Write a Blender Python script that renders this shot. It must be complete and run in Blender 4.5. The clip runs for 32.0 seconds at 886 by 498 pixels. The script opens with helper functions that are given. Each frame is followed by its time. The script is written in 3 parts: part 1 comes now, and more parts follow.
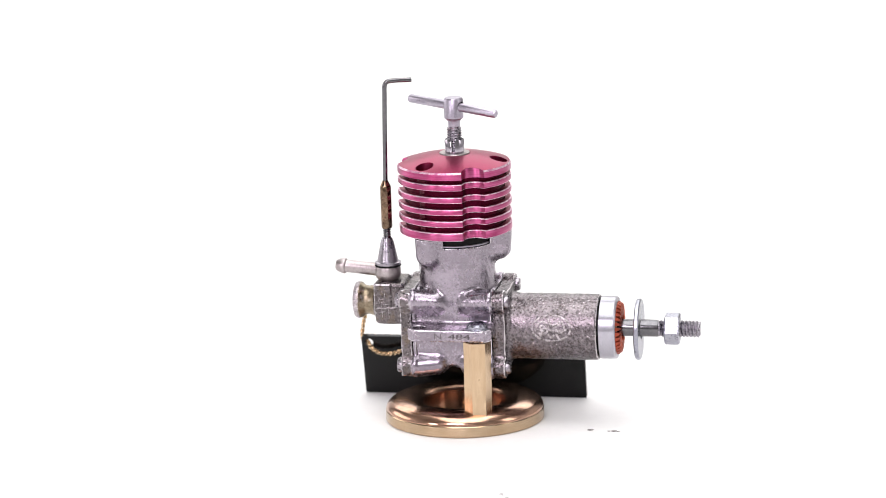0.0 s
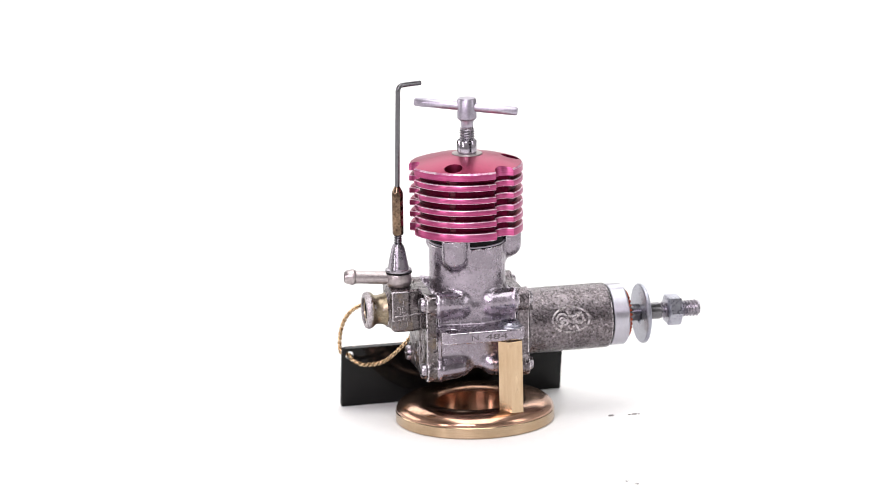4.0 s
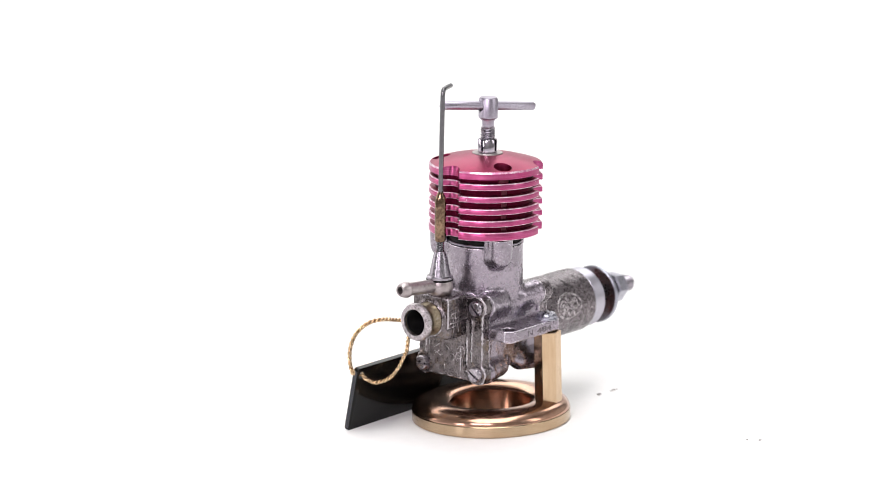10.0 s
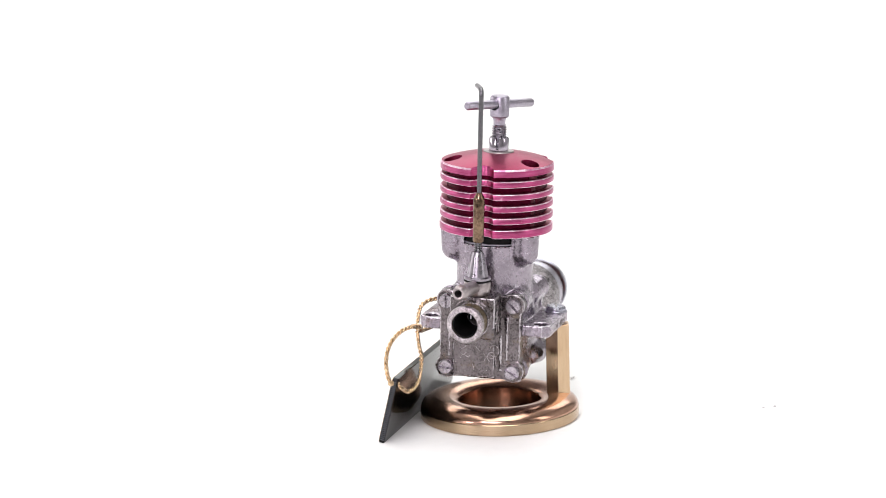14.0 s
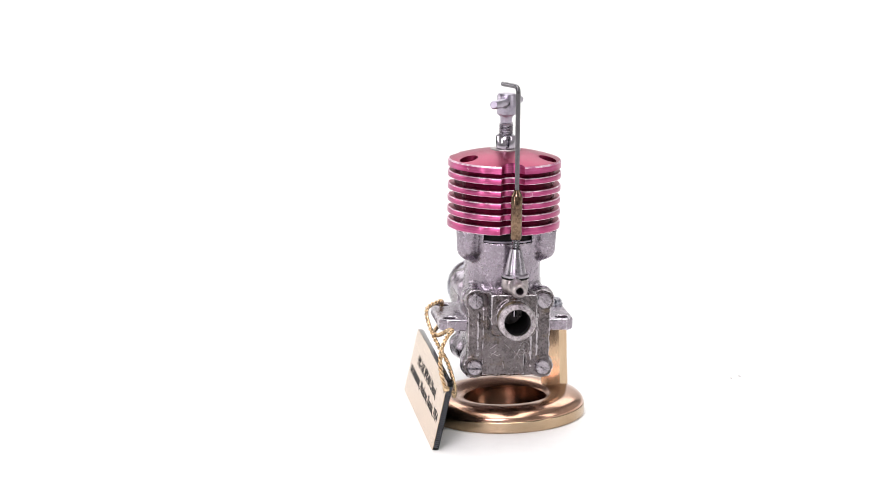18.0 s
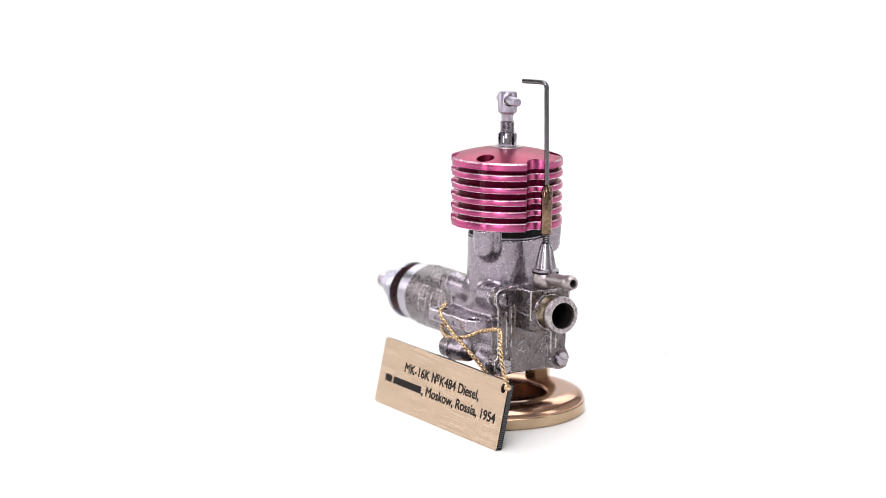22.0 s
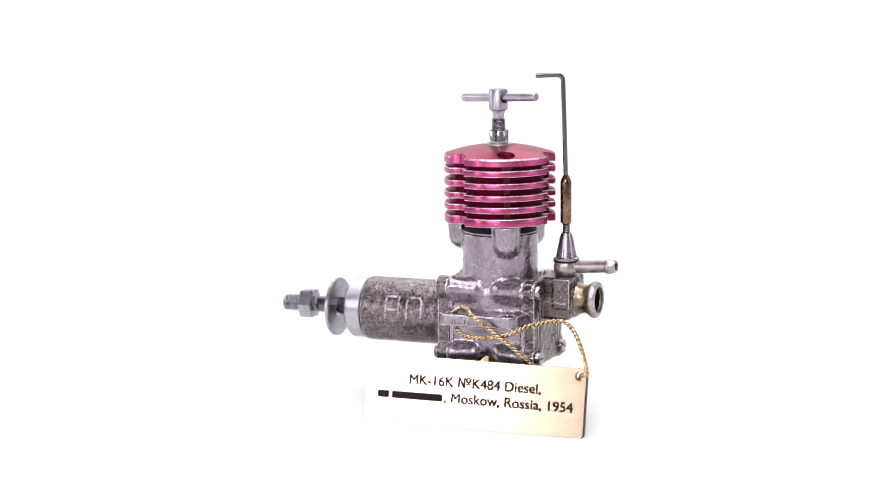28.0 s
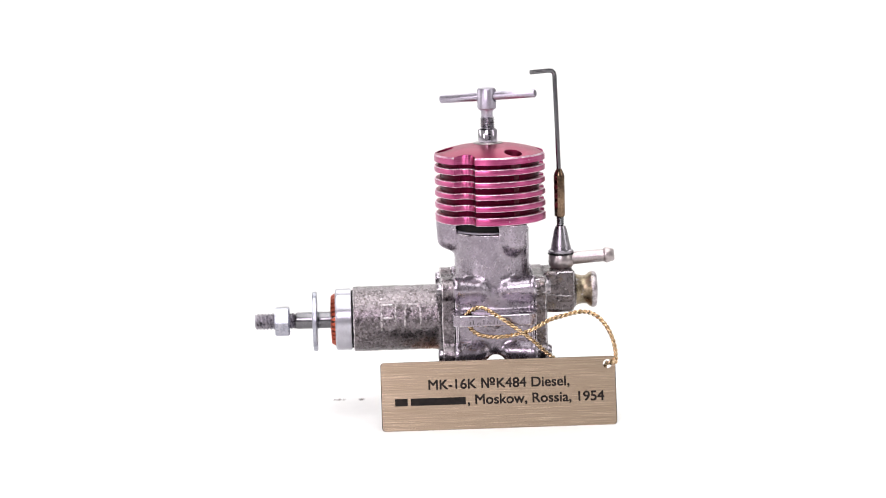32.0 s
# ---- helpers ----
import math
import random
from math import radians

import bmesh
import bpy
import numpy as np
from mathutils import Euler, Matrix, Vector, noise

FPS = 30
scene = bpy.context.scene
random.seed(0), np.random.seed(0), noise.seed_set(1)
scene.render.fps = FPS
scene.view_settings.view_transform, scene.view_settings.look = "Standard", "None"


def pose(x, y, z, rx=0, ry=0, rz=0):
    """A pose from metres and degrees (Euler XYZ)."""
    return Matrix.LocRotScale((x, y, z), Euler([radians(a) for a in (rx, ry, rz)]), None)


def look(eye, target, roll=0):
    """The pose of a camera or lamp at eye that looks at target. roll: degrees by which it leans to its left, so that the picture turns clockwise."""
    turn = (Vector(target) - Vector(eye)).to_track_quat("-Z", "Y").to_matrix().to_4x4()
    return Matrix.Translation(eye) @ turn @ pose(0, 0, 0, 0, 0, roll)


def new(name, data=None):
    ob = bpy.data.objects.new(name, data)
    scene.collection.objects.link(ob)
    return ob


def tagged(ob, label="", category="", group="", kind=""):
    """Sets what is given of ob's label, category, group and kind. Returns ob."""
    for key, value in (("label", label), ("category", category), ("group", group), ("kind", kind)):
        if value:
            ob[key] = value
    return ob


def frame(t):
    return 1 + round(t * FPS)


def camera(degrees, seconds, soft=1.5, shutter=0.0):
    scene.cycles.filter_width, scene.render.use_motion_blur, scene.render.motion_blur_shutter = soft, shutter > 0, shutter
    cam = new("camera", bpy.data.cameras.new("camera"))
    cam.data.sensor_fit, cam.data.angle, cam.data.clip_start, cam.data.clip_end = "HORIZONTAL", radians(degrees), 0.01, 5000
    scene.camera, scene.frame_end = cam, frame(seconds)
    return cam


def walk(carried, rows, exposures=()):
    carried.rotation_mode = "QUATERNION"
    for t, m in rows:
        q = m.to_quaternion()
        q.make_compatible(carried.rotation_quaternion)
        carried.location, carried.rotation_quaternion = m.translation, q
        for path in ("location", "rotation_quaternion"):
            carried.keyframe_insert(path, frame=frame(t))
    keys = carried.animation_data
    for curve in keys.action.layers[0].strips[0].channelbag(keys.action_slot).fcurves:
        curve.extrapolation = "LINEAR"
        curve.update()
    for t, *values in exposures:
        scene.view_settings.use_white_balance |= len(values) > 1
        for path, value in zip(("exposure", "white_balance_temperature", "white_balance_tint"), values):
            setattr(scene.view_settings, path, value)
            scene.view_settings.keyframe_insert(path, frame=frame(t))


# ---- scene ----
# one tabletop: a small diesel engine on a ring stand with its tag, all on a slow white turntable
EYE, TARGET = (-0.00875, -0.63861, 0.17586), (-0.00875, 0.0, 0.04346)
cam = camera(19.87, 32.0, soft=0.6)
cam.data.dof.use_dof, cam.data.dof.focus_distance, cam.data.dof.aperture_fstop = True, 0.635, 13.0
walk(cam, [(0.0, look(EYE, TARGET, -1.46)), (32.0, look(EYE, TARGET, -1.46))], exposures=[(0.0, 0.0), (32.0, 0.0)])

MM = 0.001
SPIN = 6.03                                   # degrees a second
ENGINE_AT = pose(-5.05 * MM, -4.34 * MM, 24.51 * MM) @ pose(0, 0, 0, 0, 0, -11.4) @ pose(0, 0, 0, 2.5, 0, 0)
TURNING = []                                  # things on the turntable, with their pose on it


# ---- world and lamps ----
world = bpy.data.worlds.new("studio")
scene.world = world
world.use_nodes = True
world.node_tree.nodes["Background"].inputs[0].default_value = (0.93, 0.95, 1.0, 1)
world.node_tree.nodes["Background"].inputs[1].default_value = 0.18


def softbox(name, eye, target, size, watts, colour=(1, 1, 1)):
    data = bpy.data.lights.new(name, "AREA")
    data.shape, data.size, data.size_y = "RECTANGLE", size[0], size[1]
    data.energy, data.color = watts, colour
    ob = new(name, data)
    ob.matrix_basis = look(eye, target)
    return ob


softbox("overhead_softbox", (0, -0.2, 1.5), (0, -0.1, 0), (1.1, 1.9), 27)
# unseen fill lamp, added to keep the far paper white
softbox("backdrop_fill", (0, 1.9, 1.5), (0, 1.0, 0), (2.8, 1.2), 29)
softbox("front_softbox", (-0.33, -1.15, 0.7), (0, 0, 0.05), (0.5, 0.42), 9.2, (0.99, 0.885, 1.0))
softbox("left_softbox", (-1.22, 0.48, 0.42), (0, 0, 0.05), (0.95, 0.5), 4.2, (1, 0.96, 0.97))
softbox("window_softbox", (-1.005, -0.937, 0.36), (0, 0, 0.05), (0.18, 0.34), 3.0, (1, 0.93, 0.99))
softbox("side_softbox", (1.3, -0.5, 0.7), (0, 0, 0.05), (0.4, 0.9), 3.5)


# ---- materials ----
def ramp(nt, x, y, fac, stops):
    node = nt.nodes.new("ShaderNodeValToRGB")
    node.location = (x, y)
    els = node.color_ramp.elements
    while len(els) < len(stops):
        els.new(0.5)
    for el, (pos, col) in zip(els, stops):
        el.position, el.color = pos, (*col, 1) if len(col) == 3 else col
    nt.links.new(fac, node.inputs[0])
    return node.outputs[0]


def noise_node(nt, coord, scale, detail=4, rough=0.6, kind="ShaderNodeTexNoise", stretch=None):
    if stretch:
        mp = nt.nodes.new("ShaderNodeMapping")
        mp.inputs["Scale"].default_value = stretch
        nt.links.new(coord, mp.inputs[0])
        coord = mp.outputs[0]
    n = nt.nodes.new(kind)
    n.inputs["Scale"].default_value = scale
    if kind == "ShaderNodeTexNoise":
        n.inputs["Detail"].default_value, n.inputs["Roughness"].default_value = detail, rough
    nt.links.new(coord, n.inputs["Vector"])
    return n.outputs[0]


def surface(name, dark, light, metal=1.0, rough=(0.3, 0.5), coarse=180, fine=1400, bump=0.15, bump_mm=0.06,
            stretch=None, patch=None, patch_col=None, patch_at=(0.55, 0.68), balance=0.5, dirt=None, spread=0.14, bare=None):
    """Two scales of variation, coarse blotches and fine grain, in colour, roughness and relief; patch: bare or stained spots."""
    mat = bpy.data.materials.new(name)
    mat.use_nodes = True
    nt = mat.node_tree
    bsdf = nt.nodes["Principled BSDF"]
    coord = nt.nodes.new("ShaderNodeTexCoord").outputs["Object"]
    a = noise_node(nt, coord, coarse, 5, 0.65)
    b = noise_node(nt, coord, fine, 3, 0.65, stretch=stretch)
    mix = nt.nodes.new("ShaderNodeMix")
    mix.inputs[0].default_value = balance
    nt.links.new(a, mix.inputs[2])
    nt.links.new(b, mix.inputs[3])
    both = mix.outputs[0]
    col = ramp(nt, 0, 0, both, [(0.5 - spread, dark), (0.5 + spread, light)])
    for scale, tint, at in ((patch, patch_col, patch_at), dirt or (None, None, None)):
        if scale:
            c = noise_node(nt, coord, scale, 6, 0.7)
            m = nt.nodes.new("ShaderNodeMix")
            m.data_type = "RGBA"
            nt.links.new(ramp(nt, 0, -300, c, [(at[0], (0, 0, 0)), (at[1], (1, 1, 1))]), m.inputs[0])
            nt.links.new(col, m.inputs[6])
            m.inputs[7].default_value = (*tint, 1)
            col = m.outputs[2]
    if bare:
        # metal rubbed bright along the sharp edges, unevenly
        edge = nt.nodes.new("ShaderNodeAttribute")
        edge.attribute_name = "wear"
        rub = nt.nodes.new("ShaderNodeMath")
        rub.operation = "MULTIPLY"
        nt.links.new(edge.outputs["Fac"], rub.inputs[0])
        nt.links.new(noise_node(nt, coord, 650, 4, 0.7), rub.inputs[1])
        m = nt.nodes.new("ShaderNodeMix")
        m.data_type = "RGBA"
        nt.links.new(ramp(nt, 0, -600, rub.outputs[0], [(0.85, (0, 0, 0)), (2.3, (1, 1, 1))]), m.inputs[0])
        nt.links.new(col, m.inputs[6])
        m.inputs[7].default_value = (*bare, 1)
        col = m.outputs[2]
    nt.links.new(col, bsdf.inputs["Base Color"])
    rr = nt.nodes.new("ShaderNodeMapRange")
    rr.inputs["From Min"].default_value, rr.inputs["From Max"].default_value = 0.35, 0.65
    rr.inputs["To Min"].default_value, rr.inputs["To Max"].default_value = rough
    nt.links.new(both, rr.inputs[0])
    nt.links.new(rr.outputs[0], bsdf.inputs["Roughness"])
    bsdf.inputs["Metallic"].default_value = metal
    if bump:
        bp = nt.nodes.new("ShaderNodeBump")
        bp.inputs["Strength"].default_value = bump
        bp.inputs["Distance"].default_value = bump_mm * MM
        nt.links.new(both, bp.inputs["Height"])
        nt.links.new(bp.outputs[0], bsdf.inputs["Normal"])
    return mat


def brush(mat, across, amount):
    """Brushed metal: the gloss spreads across the brush lines."""
    nt = mat.node_tree
    turn = nt.nodes.new("ShaderNodeVectorTransform")
    turn.vector_type, turn.convert_from, turn.convert_to = "VECTOR", "OBJECT", "WORLD"
    turn.inputs[0].default_value = across
    nt.links.new(turn.outputs[0], nt.nodes["Principled BSDF"].inputs["Tangent"])
    nt.nodes["Principled BSDF"].inputs["Anisotropic"].default_value = amount


CAST = surface("cast_aluminium", (0.205, 0.18, 0.208), (0.40, 0.353, 0.405), 0.9, (0.2, 0.33), 130, 1500, 0.55, 0.1, balance=0.4, spread=0.18,
               patch=1000, patch_col=(0.74, 0.69, 0.76), patch_at=(0.62, 0.70), dirt=(240, (0.11, 0.094, 0.105), (0.58, 0.76)), bare=(0.55, 0.51, 0.55))
CAST_DARK = surface("weathered_casting", (0.05, 0.043, 0.045), (0.28, 0.244, 0.26), 0.94, (0.2, 0.36), 200, 1500, 1.0, 0.2, balance=0.6, spread=0.15,
                    patch=1500, patch_col=(0.72, 0.66, 0.68), patch_at=(0.635, 0.70), dirt=(1300, (0.05, 0.041, 0.034), (0.555, 0.655)), bare=(0.6, 0.55, 0.57))
COVER = surface("cover_casting", (0.055, 0.048, 0.048), (0.225, 0.197, 0.203), 0.92, (0.2, 0.36), 180, 1600, 0.7, 0.14, balance=0.5, spread=0.16,
                patch=1100, patch_col=(0.7, 0.65, 0.67), patch_at=(0.64, 0.71), dirt=(240, (0.15, 0.115, 0.085), (0.54, 0.70)), bare=(0.42, 0.39, 0.41))
PINK = surface("pink_anodised", (0.23, 0.019, 0.058), (0.31, 0.034, 0.09), 1.0, (0.3, 0.42), 120, 1200, 0.08, 0.03)
# near-black pink: the shade between the fins is put into the core's colour
PINK_ROOT = surface("shaded_pink_fin_root", (0.035, 0.002, 0.008), (0.085, 0.004, 0.02), 1.0, (0.34, 0.5), 200, 1400, 0.3, 0.06)
# rim bands paler than the fin faces, their two edges paler still
PINK_RIM = surface("pale_pink_rim", (0.33, 0.03, 0.11), (0.52, 0.13, 0.28), 1.0, (0.28, 0.38), 160, 1300, 0.35, 0.05,
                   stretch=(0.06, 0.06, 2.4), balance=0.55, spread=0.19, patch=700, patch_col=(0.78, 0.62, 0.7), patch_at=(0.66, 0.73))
PINK_EDGE = surface("pale_pink_edge", (0.5, 0.16, 0.3), (0.88, 0.76, 0.82), 0.8, (0.34, 0.48), 300, 900, 0.3, 0.05, spread=0.1)
STEEL = surface("bright_steel", (0.31, 0.28, 0.34), (0.46, 0.425, 0.49), 1.0, (0.3, 0.44), 200, 1800, 0.25, 0.05)
DARK_STEEL = surface("dark_steel", (0.09, 0.088, 0.095), (0.2, 0.193, 0.205), 1.0, (0.14, 0.26), 250, 1800, 0.12, 0.04, spread=0.25)
ZINC = surface("zinc_plate", (0.24, 0.24, 0.29), (0.42, 0.425, 0.48), 1.0, (0.22, 0.38), 200, 1800, 0.25, 0.05)
BRIGHT_ZINC = surface("bright_zinc_plate", (0.27, 0.267, 0.32), (0.44, 0.44, 0.49), 1.0, (0.22, 0.36), 200, 1800, 0.25, 0.05)
# maroon paints gap shade and the fins' pink reflection onto the steel shanks
SHANK = surface("shaded_screw_shank", (0.03, 0.004, 0.008), (0.10, 0.03, 0.042), 1.0, (0.12, 0.26), 250, 1800, 0.12, 0.04)
SATIN = surface("satin_steel", (0.22, 0.203, 0.228), (0.42, 0.39, 0.43), 1.0, (0.24, 0.36), 250, 1800, 0.12, 0.04, spread=0.25)
THREAD = surface("threaded_steel", (0.16, 0.15, 0.17), (0.40, 0.37, 0.41), 1.0, (0.2, 0.36), 300, 1800, 0.3, 0.05)
ALU = surface("turned_aluminium", (0.40, 0.385, 0.44), (0.56, 0.55, 0.60), 1.0, (0.32, 0.42), 120, 1500, 0.15, 0.03, stretch=(6, 1, 1))
NICKEL = surface("grey_nickel_brass", (0.15, 0.12, 0.08), (0.36, 0.295, 0.21), 1.0, (0.25, 0.45), 260, 1800, 0.35, 0.07,
                 patch=500, patch_col=(0.42, 0.39, 0.40), patch_at=(0.56, 0.66))
# worn lip and scratches; also paints the lit edge of the stamped serial
LIP = surface("worn_lip_and_highlight", (0.20, 0.175, 0.18), (0.6, 0.55, 0.57), 0.9, (0.26, 0.46), 500, 2600, 1.0, 0.25, spread=0.1)
WORN = surface("worn_emblem", (0.09, 0.078, 0.075), (0.60, 0.55, 0.57), 0.95, (0.26, 0.42), 900, 2500, 0.9, 0.3, balance=0.4, spread=0.1)
POLISHED = surface("polished_steel", (0.36, 0.33, 0.375), (0.5, 0.455, 0.515), 1.0, (0.08, 0.16), 200, 1800, 0.1, 0.03)
SCREW = surface("worn_screw_steel", (0.2, 0.18, 0.2), (0.5, 0.46, 0.5), 1.0, (0.2, 0.38), 300, 1800, 0.3, 0.06)
SILVER = surface("matt_silver", (0.29, 0.252, 0.252), (0.45, 0.40, 0.40), 0.9, (0.26, 0.42), 260, 1800, 0.4, 0.06)
BRASS = surface("brass", (0.50, 0.35, 0.215), (0.63, 0.47, 0.31), 1.0, (0.18, 0.28), 130, 900, 0.12, 0.03, stretch=(1, 1, 0.15),
                patch=260, patch_col=(0.44, 0.29, 0.175), patch_at=(0.60, 0.75))
DARK_BRASS = surface("dark_brass", (0.05, 0.033, 0.025), (0.30, 0.20, 0.13), 1.0, (0.1, 0.2), 260, 1400, 0.3, 0.05)
BRONZE = surface("polished_bronze", (0.45, 0.255, 0.17), (0.55, 0.335, 0.24), 1.0, (0.16, 0.23), 90, 700, 0.05, 0.02)
TURNED_BRONZE = surface("turned_bronze", (0.44, 0.31, 0.19), (0.57, 0.43, 0.29), 1.0, (0.2, 0.28), 90, 1500, 0.1, 0.02, stretch=(0.2, 0.2, 3))
RED = surface("copper_red", (0.26, 0.045, 0.025), (0.5, 0.11, 0.06), 0.8, (0.3, 0.5), 300, 1800, 0.3, 0.05)
BLACK = surface("gloss_black", (0.003, 0.003, 0.003), (0.006, 0.006, 0.006), 0.0, (0.06, 0.11), 60, 500, 0.03, 0.01)
BLACK.node_tree.nodes["Principled BSDF"].inputs["Specular IOR Level"].default_value = 0.22
GASKET = surface("black_gasket", (0.004, 0.004, 0.004), (0.015, 0.014, 0.014), 0.0, (0.5, 0.7), 200, 900, 0.2, 0.03)
GOLD_PLATE = surface("brushed_gold_plate", (0.5, 0.374, 0.264), (0.66, 0.512, 0.38), 0.92, (0.2, 0.28), 20, 7500, 0.2, 0.006,
                     stretch=(0.008, 1, 1), balance=0.97, spread=0.14)
# gloss of brushed and turned metal, across its brush lines
for turned, across, amount in ((GOLD_PLATE, (0, 0, 1), 0.6), (PINK_RIM, (0, 0, 1), 0.85), (TURNED_BRONZE, (0, 0, 1), 0.85), (ALU, (1, 0, 0), 0.85),
                               (SATIN, (0, 0, 1), 0.7)):
    brush(turned, across, amount)
CUT_EDGE = surface("sawn_plastic_edge", (0.02, 0.021, 0.027), (0.065, 0.07, 0.085), 0.0, (0.3, 0.5), 200, 1500, 0.2, 0.03)
INK = surface("engraved_black", (0.006, 0.005, 0.005), (0.02, 0.016, 0.014), 0.0, (0.5, 0.7), 200, 900, 0.1, 0.02)
INK.node_tree.nodes["Principled BSDF"].inputs["Specular IOR Level"].default_value = 0.1
GASKET.node_tree.nodes["Principled BSDF"].inputs["Specular IOR Level"].default_value = 0.1
STAMP = surface("dark_marking", (0.06, 0.05, 0.055), (0.2, 0.175, 0.19), 0.7, (0.4, 0.6), 500, 2300, 0.2, 0.04)
CORD = surface("gold_cord", (0.22, 0.12, 0.045), (0.86, 0.66, 0.42), 0.9, (0.16, 0.3), 1200, 3600, 0.4, 0.06, spread=0.1)
SPECK = surface("grey_dust", (0.14, 0.125, 0.125), (0.32, 0.3, 0.28), 0.0, (0.7, 0.9), 300, 900, 0.2, 0.03)
WHITE = surface("white_board", (0.70, 0.695, 0.68), (0.74, 0.736, 0.724), 0.0, (0.5, 0.65), 8, 300, 0.05, 0.02)
ROOM = surface("pale_room_paint", (0.49, 0.487, 0.482), (0.55, 0.547, 0.542), 0.0, (0.7, 0.85), 2, 60, 0.1, 0.3)


# ---- mesh helpers, all in millimetres ----
def mesh_from(verts, faces, smooth=True):
    me = bpy.data.meshes.new("shape")
    me.from_pydata([tuple(v) for v in verts], [], [tuple(q) for q in faces])
    me.update()
    return me


def finish(me, material, smooth=40):
    me.transform(Matrix.Scale(MM, 4))
    me.materials.append(material)
    me.polygons.foreach_set("use_smooth", [True] * len(me.polygons))
    if smooth < 180:
        me.set_sharp_from_angle(angle=radians(smooth))
    return me


def part(name, shape, material, parent, label="", smooth=40):
    """Links a bmesh or a mesh in millimetres as one mesh object under a thing or under a part."""
    if isinstance(shape, bmesh.types.BMesh):
        me = bpy.data.meshes.new(name)
        bmesh.ops.recalc_face_normals(shape, faces=shape.faces)
        shape.to_mesh(me)
        shape.free()
    else:
        me = shape
        me.name = name
    finish(me, material, smooth)
    ob = new(name, me)
    ob.parent = parent
    if label:
        ob["label"] = label
    return ob


def thing(name, label, category, at=Matrix(), group="", turning=True):
    ob = new(name)
    ob.empty_display_size = 0.01
    tagged(ob, label, category, group)
    ob.matrix_basis = at
    if turning:
        TURNING.append((ob, at))
    return ob


AXIS = {"z": Matrix(), "x": Matrix(((0, 0, 1, 0), (0, 1, 0, 0), (-1, 0, 0, 0), (0, 0, 0, 1)))}


def lathe(profile, n=48, axis="z", at=(0, 0, 0), closed=False):
    """Turns (radius, height) pairs about an axis; a radius of 0 closes the end."""
    bm = bmesh.new()
    rings = []
    for r, z in profile:
        if r <= 1e-6:
            rings.append([bm.verts.new((0, 0, z))])
        else:
            rings.append([bm.verts.new((r * math.cos(math.tau * i / n), r * math.sin(math.tau * i / n), z)) for i in range(n)])
    pairs = list(zip(rings, rings[1:]))
    if closed:
        pairs.append((rings[-1], rings[0]))
    for a, b in pairs:
        for i in range(n):
            j = (i + 1) % n
            if len(a) == 1 and len(b) == 1:
                continue
            if len(a) == 1:
                bm.faces.new((a[0], b[j], b[i]))
            elif len(b) == 1:
                bm.faces.new((a[i], a[j], b[0]))
            else:
                bm.faces.new((a[i], a[j], b[j], b[i]))
    bm.transform(Matrix.Translation(at) @ AXIS[axis])
    return bm


def rod(r, z0, z1, bevel=0.2, n=40, axis="z", at=(0, 0, 0)):
    return lathe([(0, z0), (r - bevel, z0), (r, z0 + bevel), (r, z1 - bevel), (r - bevel, z1), (0, z1)], n, axis, at)


def tube(r, hole, z0, z1, bevel=0.15, n=48, axis="z", at=(0, 0, 0)):
    return lathe([(hole, z0), (r - bevel, z0), (r, z0 + bevel), (r, z1 - bevel), (r - bevel, z1), (hole, z1)], n, axis, at, closed=True)


def thread(r, z0, z1, pitch=0.8, depth=0.35, n=28, axis="z", at=(0, 0, 0)):
    """A real helical thread, with closed and chamfered ends."""
    bm = bmesh.new()
    rows = int((z1 - z0) / pitch * 8)
    rings = []
    for k in range(rows + 1):
        z = z0 + (z1 - z0) * k / rows
        ring = []
        for i in range(n):
            s = (z / pitch - i / n) % 1.0
            cut = depth * abs(2 * s - 1)
            end = min(1.0, min(z - z0, z1 - z) / 0.5)
            ring.append(bm.verts.new(((r - cut - (1 - end) * 0.35) * math.cos(math.tau * i / n),
                                      (r - cut - (1 - end) * 0.35) * math.sin(math.tau * i / n), z)))
        rings.append(ring)
    for a, b in zip(rings, rings[1:]):
        for i in range(n):
            j = (i + 1) % n
            bm.faces.new((a[i], a[j], b[j], b[i]))
    bm.faces.new(rings[0][::-1])
    bm.faces.new(rings[-1])
    bm.transform(Matrix.Translation(at) @ AXIS[axis])
    return bm


def prism(outline, z0, z1, bevel=0.0, segments=2):
    bm = bmesh.new()
    low = [bm.verts.new((x, y, z0)) for x, y in outline]
    top = [bm.verts.new((x, y, z1)) for x, y in outline]
    n = len(outline)
    bm.faces.new(low[::-1])
    bm.faces.new(top)
    for i in range(n):
        j = (i + 1) % n
        bm.faces.new((low[i], low[j], top[j], top[i]))
    if bevel:
        rim = [e for e in bm.edges if abs(e.verts[0].co.z - e.verts[1].co.z) < 1e-6]
        bmesh.ops.bevel(bm, geom=rim, offset=bevel, segments=segments, affect="EDGES", profile=0.5)
    return bm


